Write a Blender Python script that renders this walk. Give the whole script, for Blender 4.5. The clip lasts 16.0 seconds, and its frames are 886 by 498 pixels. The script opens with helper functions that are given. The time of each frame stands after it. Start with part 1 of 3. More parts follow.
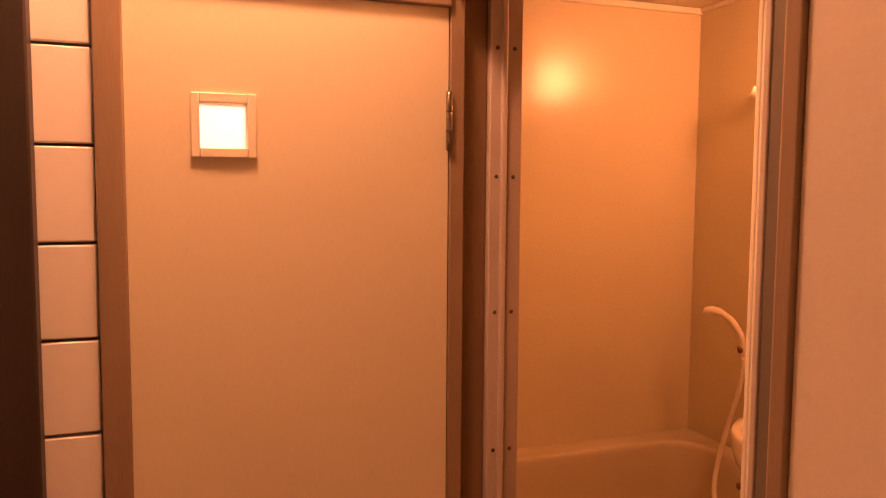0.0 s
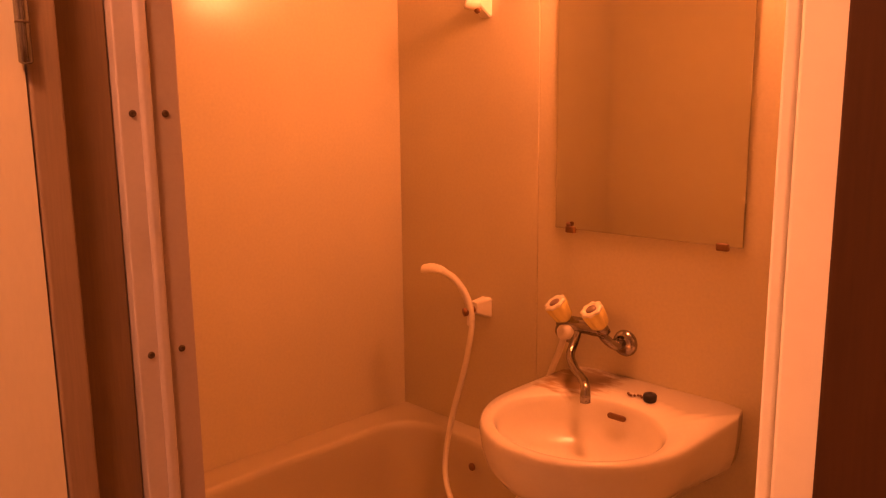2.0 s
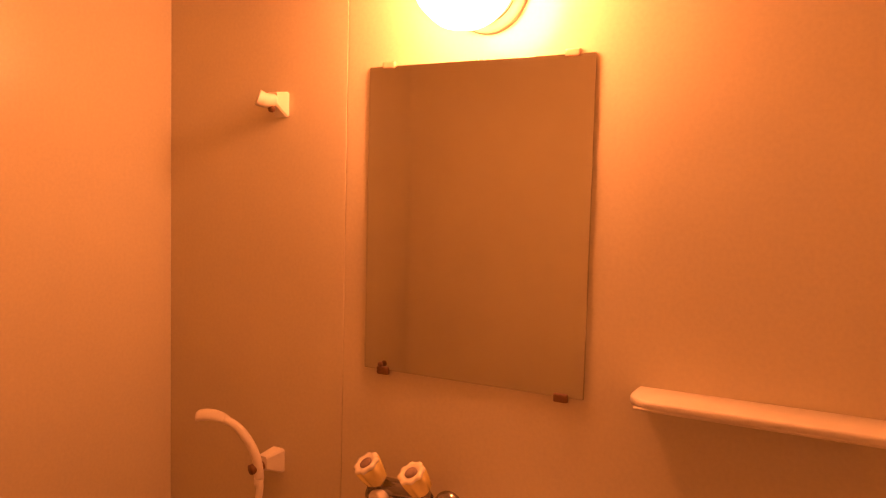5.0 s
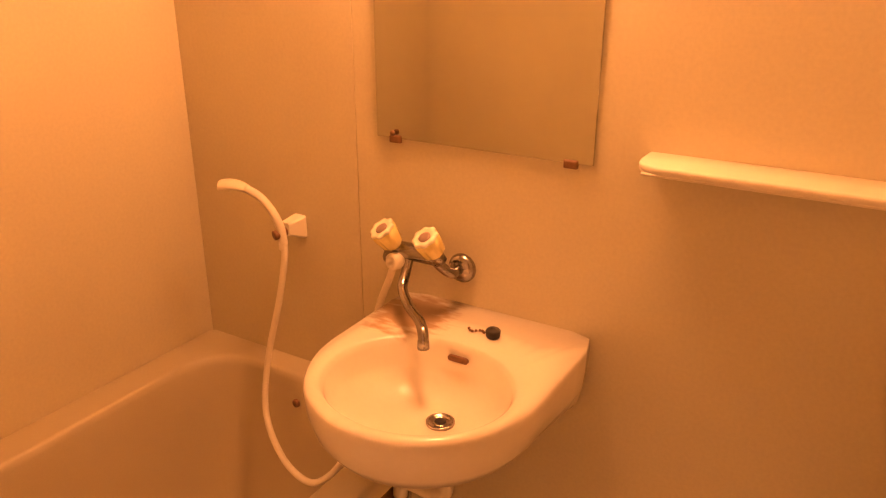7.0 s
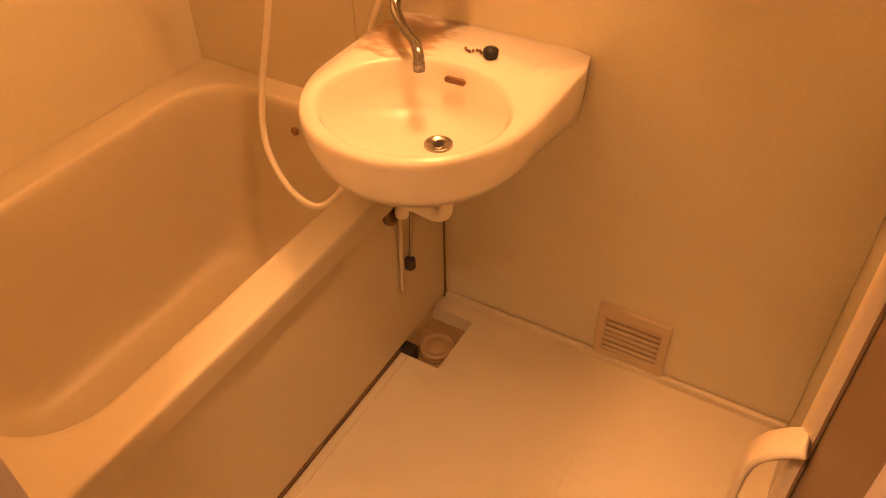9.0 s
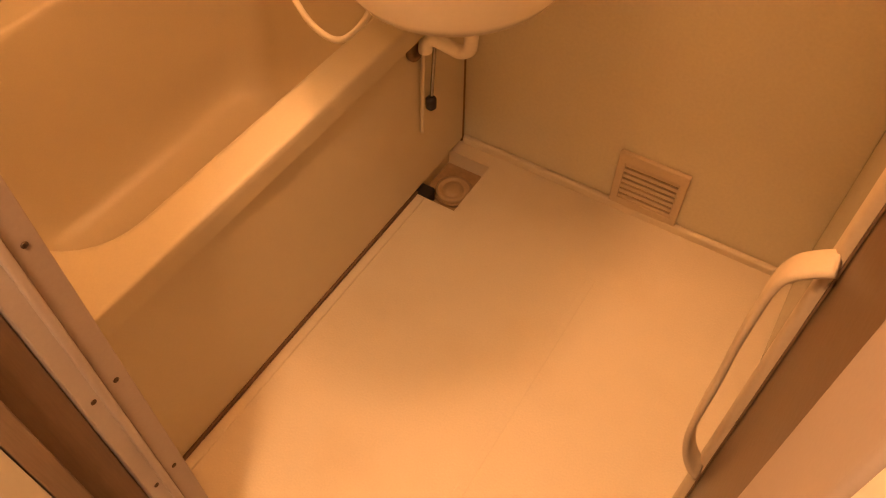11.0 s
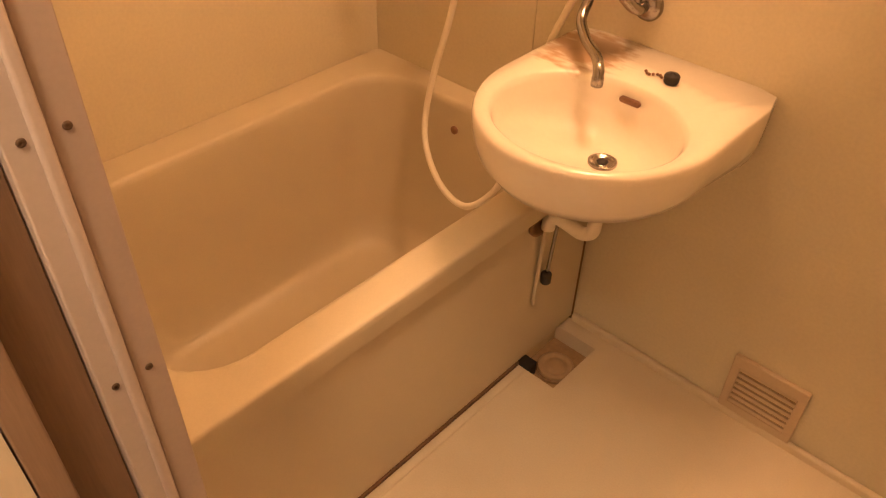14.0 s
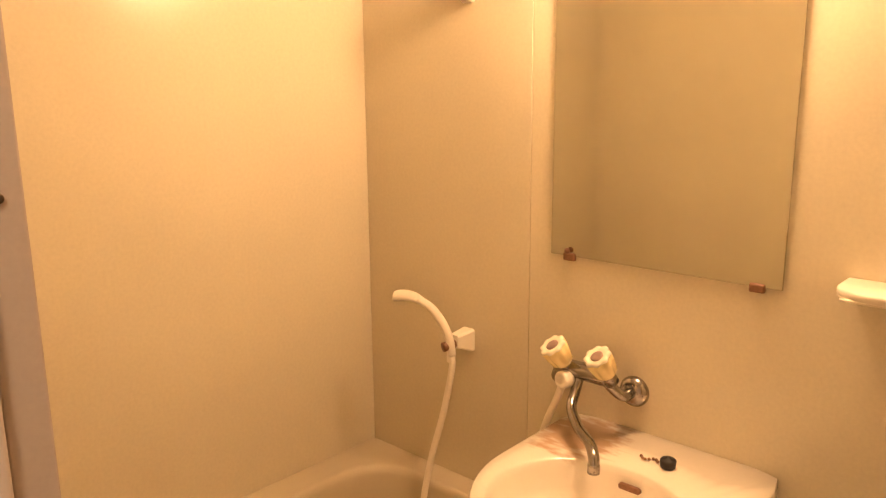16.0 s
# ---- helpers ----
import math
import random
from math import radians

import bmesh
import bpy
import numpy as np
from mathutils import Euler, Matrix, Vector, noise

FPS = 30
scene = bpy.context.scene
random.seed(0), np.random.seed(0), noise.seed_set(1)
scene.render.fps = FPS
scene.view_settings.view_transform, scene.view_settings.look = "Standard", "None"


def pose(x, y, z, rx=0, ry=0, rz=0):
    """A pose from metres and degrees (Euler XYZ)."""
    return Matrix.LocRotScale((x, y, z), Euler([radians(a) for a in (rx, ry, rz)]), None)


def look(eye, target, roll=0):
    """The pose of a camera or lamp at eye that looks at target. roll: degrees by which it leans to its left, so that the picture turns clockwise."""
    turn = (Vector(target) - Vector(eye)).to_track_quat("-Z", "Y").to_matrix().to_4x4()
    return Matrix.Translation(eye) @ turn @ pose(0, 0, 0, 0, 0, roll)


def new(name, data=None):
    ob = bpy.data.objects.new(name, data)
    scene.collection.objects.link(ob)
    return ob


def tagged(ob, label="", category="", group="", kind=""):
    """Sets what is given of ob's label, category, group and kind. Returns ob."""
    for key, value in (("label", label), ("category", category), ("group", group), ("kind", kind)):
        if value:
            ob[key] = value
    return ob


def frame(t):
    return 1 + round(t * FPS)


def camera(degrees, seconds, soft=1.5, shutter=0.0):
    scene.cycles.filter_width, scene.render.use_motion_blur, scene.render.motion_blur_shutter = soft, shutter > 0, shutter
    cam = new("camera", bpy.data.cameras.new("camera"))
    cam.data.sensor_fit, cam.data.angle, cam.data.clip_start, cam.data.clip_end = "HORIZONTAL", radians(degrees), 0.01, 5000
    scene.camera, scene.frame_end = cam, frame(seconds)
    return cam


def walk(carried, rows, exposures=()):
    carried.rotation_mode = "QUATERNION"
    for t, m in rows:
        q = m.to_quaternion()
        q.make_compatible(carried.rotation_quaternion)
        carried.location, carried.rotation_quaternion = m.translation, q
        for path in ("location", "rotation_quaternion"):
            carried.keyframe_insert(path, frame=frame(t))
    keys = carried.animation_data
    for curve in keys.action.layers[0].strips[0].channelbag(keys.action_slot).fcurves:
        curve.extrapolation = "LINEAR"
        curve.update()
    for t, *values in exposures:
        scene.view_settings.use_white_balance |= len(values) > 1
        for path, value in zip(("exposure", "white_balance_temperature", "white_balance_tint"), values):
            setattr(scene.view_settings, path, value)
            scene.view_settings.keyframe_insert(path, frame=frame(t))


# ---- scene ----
cam = camera(60.1, 16.0, soft=1.2)
PATH = [
    (0, (2.262, -1.795, 1.4), (0.392, -1.104, 1.24), 0.4),
    (0.5, (2.223, -1.763, 1.384), (0.451, -0.873, 1.12), -1.8),
    (1, (2.046, -1.703, 1.401), (0.358, -0.678, 1.079), -0.1),
    (1.5, (1.878, -1.64, 1.414), (0.338, -0.408, 1.081), -0.4),
    (2, (1.73, -1.537, 1.414), (0.329, -0.15, 1.075), -0.6),
    (2.5, (1.63, -1.432, 1.46), (0.269, 0.006, 1.172), -1.7),
    (3, (1.54, -1.397, 1.471), (0.232, 0.111, 1.333), -0.5),
    (3.5, (1.48, -1.376, 1.493), (0.349, 0.272, 1.424), -1.2),
    (3.7, (1.475, -1.361, 1.492), (0.413, 0.334, 1.473), -1.2),
    (6, (1.501, -1.31, 1.509), (0.573, 0.416, 1.109), 0.2),
    (6.5, (1.511, -1.292, 1.504), (0.543, 0.349, 0.897), 0.0),
    (7, (1.518, -1.297, 1.505), (0.56, 0.302, 0.777), 0.1),
    (7.5, (1.523, -1.299, 1.504), (0.589, 0.238, 0.629), -0.6),
    (8, (1.524, -1.3, 1.498), (0.625, 0.174, 0.488), -0.9),
    (8.5, (1.525, -1.299, 1.494), (0.681, 0.086, 0.323), -1.4),
    (9, (1.52, -1.291, 1.483), (0.741, -0.004, 0.165), -1.4),
    (9.5, (1.528, -1.293, 1.472), (0.816, -0.116, 0.021), -1.8),
    (10, (1.509, -1.309, 1.463), (0.886, -0.233, -0.103), -0.8),
    (12.3, (1.505, -1.354, 1.451), (0.729, -0.338, -0.087), 1.6),
    (12.5, (1.507, -1.352, 1.454), (0.686, -0.34, -0.062), 1.3),
    (13, (1.488, -1.353, 1.46), (0.607, -0.361, -0.037), 1.3),
    (13.5, (1.487, -1.341, 1.462), (0.527, -0.311, 0.042), 0.6),
    (14, (1.481, -1.341, 1.465), (0.449, -0.204, 0.184), 1.5),
    (14.5, (1.482, -1.345, 1.471), (0.358, -0.111, 0.368), 1.2),
    (15, (1.481, -1.349, 1.481), (0.273, -0.012, 0.613), 0.9),
    (15.5, (1.481, -1.347, 1.485), (0.202, 0.054, 0.852), 0.1),
    (16, (1.49, -1.335, 1.491), (0.168, 0.106, 1.074), -0.5),
]
# seconds, stops, kelvin, tint
TONE = [(0, -0.8, 12000, 94), (1.0, -0.9, 12500, 108), (1.5, -1.0, 15000, 125), (2.0, -0.75, 16500, 122), (3.0, -0.7, 14000, 110), (3.7, -0.7, 14000, 105), (5.8, -0.95, 13500, 100), (6.0, -0.88, 13000, 86), (6.5, -0.45, 11900, 66), (7.0, 0.0, 10300, 62),
        (8.5, 0.3, 9200, 45), (10.0, 0.22, 8800, 41), (12.5, 0.25, 7400, 33), (14.0, 0.25, 6500, 26), (15.0, 0.38, 6150, 18), (16.0, 0.3, 5700, 12)]
walk(cam, [(t, look(e, g, r)) for t, e, g, r in PATH], TONE)

# ---- light ----
world = bpy.data.worlds.new("world")
scene.world = world
world.use_nodes = True
world.node_tree.nodes["Background"].inputs["Color"].default_value = (0.02, 0.02, 0.022, 1)
world.node_tree.nodes["Background"].inputs["Strength"].default_value = 0.2
LAMP = (0.85, -0.115, 1.885)      # globe over the mirror
LAMP_STRENGTH, LAMP_COLOUR = 90.0, (1.0, 0.56, 0.25)
HALL = (1.26, -1.73)             # round ceiling light in the hallway
HALL_STRENGTH, HALL_COLOUR = 200.0, (1.0, 0.70, 0.375)
TOILET_STRENGTH = 60.0


# ---- materials ----
def material(name, colour, rough=0.5, metal=0.0, vary=0.06, grain=60.0, bump=0.0, coat=0.0, stretch=(1, 1, 1), stain=0.0, stain_colour=(0.3, 0.2, 0.1), stain_scale=3.0, spec=0.5):
    """A paint, plastic, wood or metal: two scales of noise in colour and gloss, fine relief, optional stains."""
    m = bpy.data.materials.new(name)
    m.use_nodes = True
    n, l = m.node_tree.nodes, m.node_tree.links
    b = n["Principled BSDF"]
    b.inputs["Metallic"].default_value = metal
    b.inputs["Coat Weight"].default_value = coat
    b.inputs["Coat Roughness"].default_value = 0.12
    b.inputs["Specular IOR Level"].default_value = spec
    co = n.new("ShaderNodeTexCoord")
    mp = n.new("ShaderNodeMapping")
    mp.inputs["Scale"].default_value = stretch
    l.new(co.outputs["Object"], mp.inputs["Vector"])

    def noise_node(scale, detail=4):
        t = n.new("ShaderNodeTexNoise")
        t.inputs["Scale"].default_value, t.inputs["Detail"].default_value = scale, detail
        l.new(mp.outputs["Vector"], t.inputs["Vector"])
        return t

    big, fine = noise_node(2.3), noise_node(grain, 6)
    mix = n.new("ShaderNodeMath")
    mix.operation = "MULTIPLY_ADD"
    mix.inputs[1].default_value = 0.5
    l.new(fine.outputs["Fac"], mix.inputs[0])
    half = n.new("ShaderNodeMath")
    half.operation = "MULTIPLY"
    half.inputs[1].default_value = 0.5
    l.new(big.outputs["Fac"], half.inputs[0])
    l.new(half.outputs[0], mix.inputs[2])
    ramp = n.new("ShaderNodeValToRGB")
    ramp.color_ramp.elements[0].position, ramp.color_ramp.elements[1].position = 0.3, 0.7
    ramp.color_ramp.elements[0].color = (*[c * (1 - vary) for c in colour], 1)
    ramp.color_ramp.elements[1].color = (*[min(1, c * (1 + vary)) for c in colour], 1)
    l.new(mix.outputs[0], ramp.inputs["Fac"])
    out = ramp.outputs["Color"]
    if stain:
        st = noise_node(stain_scale, 7)
        sr = n.new("ShaderNodeValToRGB")
        sr.color_ramp.elements[0].position, sr.color_ramp.elements[1].position = 0.52, 0.75
        sr.color_ramp.elements[0].color, sr.color_ramp.elements[1].color = (0, 0, 0, 1), (stain, stain, stain, 1)
        l.new(st.outputs["Fac"], sr.inputs["Fac"])
        mx = n.new("ShaderNodeMix")
        mx.data_type = "RGBA"
        mx.inputs["B"].default_value = (*stain_colour, 1)
        l.new(sr.outputs["Color"], mx.inputs["Factor"])
        l.new(out, mx.inputs["A"])
        out = mx.outputs["Result"]
    l.new(out, b.inputs["Base Color"])
    rr = n.new("ShaderNodeMapRange")
    rr.inputs["To Min"].default_value, rr.inputs["To Max"].default_value = max(0.02, rough - 0.06), min(1, rough + 0.06)
    l.new(big.outputs["Fac"], rr.inputs["Value"])
    l.new(rr.outputs["Result"], b.inputs["Roughness"])
    if bump:
        bp = n.new("ShaderNodeBump")
        bp.inputs["Strength"].default_value, bp.inputs["Distance"].default_value = bump, 0.002
        l.new(fine.outputs["Fac"], bp.inputs["Height"])
        l.new(bp.outputs["Normal"], b.inputs["Normal"])
    return m


def glow(name, colour, strength):
    m = bpy.data.materials.new(name)
    m.use_nodes = True
    b = m.node_tree.nodes["Principled BSDF"]
    b.inputs["Base Color"].default_value = (0.8, 0.8, 0.78, 1)
    b.inputs["Emission Color"].default_value = (*colour, 1)
    b.inputs["Emission Strength"].default_value = strength
    return m


CREAM = material("cream_wall_panel", (0.665, 0.605, 0.45), 0.2, vary=0.065, grain=130, bump=0.07, stain=0.10, stain_colour=(0.46, 0.37, 0.25), stain_scale=1.6)
CEIL = material("ceiling_panel", (0.64, 0.58, 0.47), 0.5, vary=0.03, grain=180, bump=0.05)
TUBMAT = material("bathtub_plastic", (0.55, 0.485, 0.35), 0.4, vary=0.05, grain=320, stain=0.05, stain_colour=(0.44, 0.36, 0.25), stain_scale=2.2)
APRON = material("apron_plastic", (0.57, 0.50, 0.37), 0.42, vary=0.04, grain=300, stain=0.12, stain_colour=(0.45, 0.36, 0.25), stain_scale=2.5)
FLOORMAT = material("washroom_floor", (0.675, 0.58, 0.435), 0.42, vary=0.06, grain=240, bump=0.3, stain=0.28, stain_colour=(0.5, 0.37, 0.22), stain_scale=3.2)
CERAMIC = material("basin_ceramic", (0.86, 0.80, 0.70), 0.18, vary=0.025, grain=90, coat=0.4, stain=0.08, stain_colour=(0.7, 0.5, 0.3), stain_scale=7)


def limescale(m, centre, size, colour, amount):
    """Brown water stains on a glaze, round one place, broken up by streaky noise."""
    n, l = m.node_tree.nodes, m.node_tree.links
    b = n["Principled BSDF"]
    old = b.inputs["Base Color"].links[0].from_socket
    co = n.new("ShaderNodeTexCoord")
    mp = n.new("ShaderNodeMapping")
    mp.vector_type = "TEXTURE"
    mp.inputs["Location"].default_value, mp.inputs["Scale"].default_value = centre, size
    l.new(co.outputs["Object"], mp.inputs["Vector"])
    ball = n.new("ShaderNodeTexGradient")
    ball.gradient_type = "SPHERICAL"
    l.new(mp.outputs["Vector"], ball.inputs["Vector"])
    st = n.new("ShaderNodeMapping")
    st.inputs["Scale"].default_value = (22, 55, 22)
    l.new(co.outputs["Object"], st.inputs["Vector"])
    t = n.new("ShaderNodeTexNoise")
    t.inputs["Scale"].default_value, t.inputs["Detail"].default_value = 1.0, 6
    l.new(st.outputs["Vector"], t.inputs["Vector"])
    add = n.new("ShaderNodeMath")
    add.operation = "MULTIPLY_ADD"
    add.inputs[1].default_value = 0.9
    l.new(ball.outputs["Fac"], add.inputs[0])
    l.new(t.outputs["Fac"], add.inputs[2])
    ramp = n.new("ShaderNodeMapRange")
    ramp.inputs["From Min"].default_value, ramp.inputs["From Max"].default_value, ramp.inputs["To Max"].default_value = 0.68, 1.0, amount
    l.new(add.outputs[0], ramp.inputs["Value"])
    gate = n.new("ShaderNodeMath")
    gate.operation = "MULTIPLY"
    edge = n.new("ShaderNodeMapRange")
    edge.inputs["From Max"].default_value = 0.25
    l.new(ball.outputs["Fac"], edge.inputs["Value"])
    l.new(ramp.outputs["Result"], gate.inputs[0])
    l.new(edge.outputs["Result"], gate.inputs[1])
    mx = n.new("ShaderNodeMix")
    mx.data_type = "RGBA"
    mx.inputs["B"].default_value = (*colour, 1)
    l.new(gate.outputs[0], mx.inputs["Factor"])
    l.new(old, mx.inputs["A"])
    l.new(mx.outputs["Result"], b.inputs["Base Color"])


limescale(CERAMIC, (0.725, -0.095, 0.8), (0.13, 0.15, 0.06), (0.43, 0.23, 0.11), 0.75)
CAPMAT = material("grey_brown_cap", (0.3, 0.2, 0.16), 0.35, vary=0.15, grain=200)
REDWOOD = material("red_brown_wood", (0.065, 0.027, 0.012), 0.6, spec=0.2, vary=0.15, grain=30, stretch=(14, 14, 0.8))
ALUDARK = material("brownish_door_frame", (0.42, 0.345, 0.30), 0.42, vary=0.05, grain=200)
STILE = material("tan_door_stile", (0.55, 0.435, 0.30), 0.4, vary=0.06, grain=160, bump=0.05)
# brown sealant and rubber; also the painted shade behind the vent slats
SEALSHADE = material("brown_sealant_and_shade", (0.18, 0.10, 0.05), 0.6, vary=0.2)
WELLBROWN = material("dark_brown_drain_well", (0.36, 0.23, 0.125), 0.5, vary=0.25, grain=90, bump=0.2)
TAN = material("tan_plastic", (0.44, 0.30, 0.17), 0.45, vary=0.1, grain=90)
WHITE = material("white_plastic", (0.84, 0.78, 0.66), 0.35, vary=0.03, grain=120)
IVORY = material("ivory_plastic", (0.80, 0.73, 0.60), 0.38, vary=0.04, grain=120)
KNOBTOP = material("white_knob_rim", (0.88, 0.81, 0.64), 0.25, vary=0.04, grain=90, coat=0.4)
KNOB = material("yellowed_acrylic", (0.84, 0.69, 0.33), 0.18, vary=0.05, grain=80, coat=0.6)
CHROME = material("worn_chrome", (0.36, 0.335, 0.31), 0.2, metal=1.0, vary=0.12, grain=140, stain=0.3, stain_colour=(0.35, 0.28, 0.2), stain_scale=30)
# black rubber; also the painted shade in gaps and openings
DARK = material("dark_rubber_and_shade", (0.025, 0.02, 0.018), 0.6, vary=0.2)
BRASS = material("tarnished_clip", (0.22, 0.11, 0.06), 0.45, metal=0.2, vary=0.3, grain=200)
CLIP = material("clear_clip", (0.62, 0.44, 0.30), 0.2, vary=0.1)
ALU = material("painted_door_frame", (0.52, 0.455, 0.42), 0.38, vary=0.05, grain=200, stain=0.25, stain_colour=(0.3, 0.22, 0.16), stain_scale=9)
SCREW = material("rusty_screw", (0.12, 0.075, 0.045), 0.5, metal=0.6, vary=0.3, grain=400)
WOOD = material("brown_wood_trim", (0.30, 0.21, 0.145), 0.5, vary=0.14, grain=30, stretch=(14, 14, 0.8), bump=0.1)
DARKWOOD = material("dark_wood_reveal", (0.21, 0.13, 0.075), 0.55, vary=0.15, grain=30, stretch=(14, 14, 0.8), bump=0.1)
POST = material("blackened_wood_post", (0.035, 0.025, 0.02), 0.5, vary=0.2, grain=30, stretch=(14, 14, 0.8))
DOORMAT = material("beige_door_laminate", (0.77, 0.70, 0.545), 0.42, vary=0.035, grain=300, stretch=(1, 1, 0.25), bump=0.05)
PLASTER = material("hall_wallpaper", (0.74, 0.68, 0.61), 0.75, vary=0.04, grain=200, bump=0.1)
GREYPANEL = material("grey_brown_panel", (0.17, 0.145, 0.115), 0.5, vary=0.07, grain=120)
TEAL = material("dark_teal_gasket", (0.05, 0.10, 0.125), 0.5, vary=0.15)
LEAFPANEL = material("brown_resin_panel", (0.13, 0.078, 0.042), 0.4, vary=0.07, grain=70, bump=0.2)
TILEMAT = material("white_wall_tile", (0.9, 0.88, 0.84), 0.15, vary=0.03, grain=40, coat=0.5)
GROUT = material("tile_grout", (0.30, 0.22, 0.17), 0.9, vary=0.15)
HALLFLOOR = material("hall_floor_vinyl", (0.3, 0.19, 0.11), 0.45, vary=0.15, grain=40, stretch=(1, 12, 1))
LAMPGLASS = glow("lit_opal_glass", LAMP_COLOUR, LAMP_STRENGTH)
HALLLIGHT = glow("lit_hall_diffuser", HALL_COLOUR, HALL_STRENGTH)
TOILETLIGHT = glow("lit_toilet_bulb", (1.0, 0.9, 0.72), TOILET_STRENGTH)
MIRROR = material("old_mirror_silver", (0.66, 0.66, 0.58), 0.06, metal=1.0, vary=0.02, grain=20)
FROST = bpy.data.materials.new("frosted_pane")
FROST.use_nodes = True
fb = FROST.node_tree.nodes["Principled BSDF"]
fb.inputs["Base Color"].default_value = (0.95, 0.95, 0.93, 1)
fb.inputs["Transmission Weight"].default_value = 1.0
fb.inputs["Roughness"].default_value = 0.7


# ---- mesh helpers ----
def finish(bm, bevel=0.0, segments=2, smooth=True):
    if bevel:
        sharp = [e for e in bm.edges if len(e.link_faces) == 2 and e.calc_face_angle(0) > 0.6]
        bmesh.ops.bevel(bm, geom=sharp, offset=bevel, segments=segments, profile=0.6, affect="EDGES", clamp_overlap=True)
    for f in bm.faces:
        f.smooth = smooth
    return bm


def flat_sides(bm):
    """The straight sides stay flat; only the bevels between them are smooth."""
    for f in bm.faces:
        f.smooth = max(abs(c) for c in f.normal) < 0.999
    return bm


def box(x0, x1, y0, y1, z0, z1, bevel=0.0, segments=2, into=None):
    bm = bmesh.new()
    bmesh.ops.create_cube(bm, size=1)
    for v in bm.verts:
        v.co = Vector((x0 if v.co.x < 0 else x1, y0 if v.co.y < 0 else y1, z0 if v.co.z < 0 else z1))
    finish(bm, bevel, segments, bevel > 0)
    bm.normal_update()
    flat_sides(bm)
    return merge(into, bm) if into is not None else bm


def merge(into, bm):
    """Adds bm's faces to into."""
    m = bpy.data.meshes.new("tmp")
    bm.to_mesh(m)
    bm.free()
    into.from_mesh(m)
    bpy.data.meshes.remove(m)
    return into


def loft(rings, cap_start=True, cap_end=True, closed=True):
    bm = bmesh.new()
    rows = [[bm.verts.new(p) for p in r] for r in rings]
    n = len(rows[0])
    for a, b in zip(rows, rows[1:]):
        for i in range(n if closed else n - 1):
            j = (i + 1) % n
            bm.faces.new((a[i], a[j], b[j], b[i]))
    if cap_start:
        bm.faces.new(rows[0][::-1])
    if cap_end:
        bm.faces.new(rows[-1])
    bmesh.ops.recalc_face_normals(bm, faces=bm.faces)
    return finish(bm)


def lathe(profile, centre, axis, n=24):
    """Turns (radius, height) pairs round an axis from centre."""
    q = Vector(axis).to_track_quat("Z", "Y")
    c = Vector(centre)
    return loft([[c + q @ Vector((r * math.cos(2 * math.pi * i / n), r * math.sin(2 * math.pi * i / n), h)) for i in range(n)] for r, h in profile])


def spline(points, steps=8):
    pts = [Vector(p) for p in points]
    pts = [2 * pts[0] - pts[1]] + pts + [2 * pts[-1] - pts[-2]]
    out = []
    for a, b, c, d in zip(pts, pts[1:], pts[2:], pts[3:]):
        for k in range(steps):
            t = k / steps
            out.append(0.5 * (2 * b + (c - a) * t + (2 * a - 5 * b + 4 * c - d) * t * t + (3 * b - a - 3 * c + d) * t ** 3))
    return out + [pts[-2]]


def tube(points, radius, n=12, steps=8, flat=1.0):
    path = spline(points, steps)
    rings, side = [], None
    for i, p in enumerate(path):
        d = (path[min(i + 1, len(path) - 1)] - path[max(i - 1, 0)]).normalized()
        side = (side - d * side.dot(d)).normalized() if side else d.orthogonal().normalized()
        up = d.cross(side)
        r = radius(i / (len(path) - 1)) if callable(radius) else radius
        rings.append([p + side * r * math.cos(2 * math.pi * k / n) + up * r * flat * math.sin(2 * math.pi * k / n) for k in range(n)])
    return loft(rings)


def ribbon(points, y0, y1, thick):
    """A flat bar bent along (x, z) points, as wide as y0 to y1, with rounded edges."""
    path = spline([(x, 0, z) for x, z in points], 4)
    rings, r = [], thick / 2
    for i, p in enumerate(path):
        d = (path[min(i + 1, len(path) - 1)] - path[max(i - 1, 0)]).normalized()
        n = Vector((d.z, 0, -d.x))
        ring = []
        for yc, a0 in ((y1 - r, 90), (y0 + r, 270)):
            for k in range(5):
                a = radians(a0 - 45 * k)
                ring.append(Vector((p.x, yc + r * math.cos(a), p.z)) + n * r * math.sin(a))
        rings.append(ring)
    return loft(rings)


def wedge(x0, x1, z0, z1, depth, rise):
    """A wall block that gets lower and narrower away from the wall."""
    rings = []
    for y, k in ((-0.0005, 0.0), (-0.006, 0.0), (-depth * 0.85, 0.85), (-depth, 1.0)):
        a, b, c, d = x0 + 0.004 * k, x1 - 0.004 * k, z0 + rise * k, z1 - 0.004 * k
        e = 0.004
        rings.append([Vector(p) for p in ((a + e, y, c), (b - e, y, c), (b, y, c + e), (b, y, d - e), (b - e, y, d), (a + e, y, d), (a, y, d - e), (a, y, c + e))])
    bm = loft(rings)
    for f in bm.faces:
        f.smooth = False
    return bm


def mesh_of(bm, mat):
    m = bpy.data.meshes.new("mesh")
    bm.to_mesh(m)
    bm.free()
    m.materials.append(mat)
    return m


def part(name, bm, mat, parent, label=""):
    ob = new(name, mesh_of(bm, mat))
    ob.parent = parent
    ob.matrix_parent_inverse = parent.matrix_world.inverted()
    return tagged(ob, label)


def thing(name, label, category, group="", base=(0, 0, 0)):
    ob = new(name)
    ob.location = base
    bpy.context.view_layer.update()
    return tagged(ob, label, category, group)


def single(name, bm, mat, label, category, group=""):
    return tagged(new(name, mesh_of(bm, mat)), label, category, group)


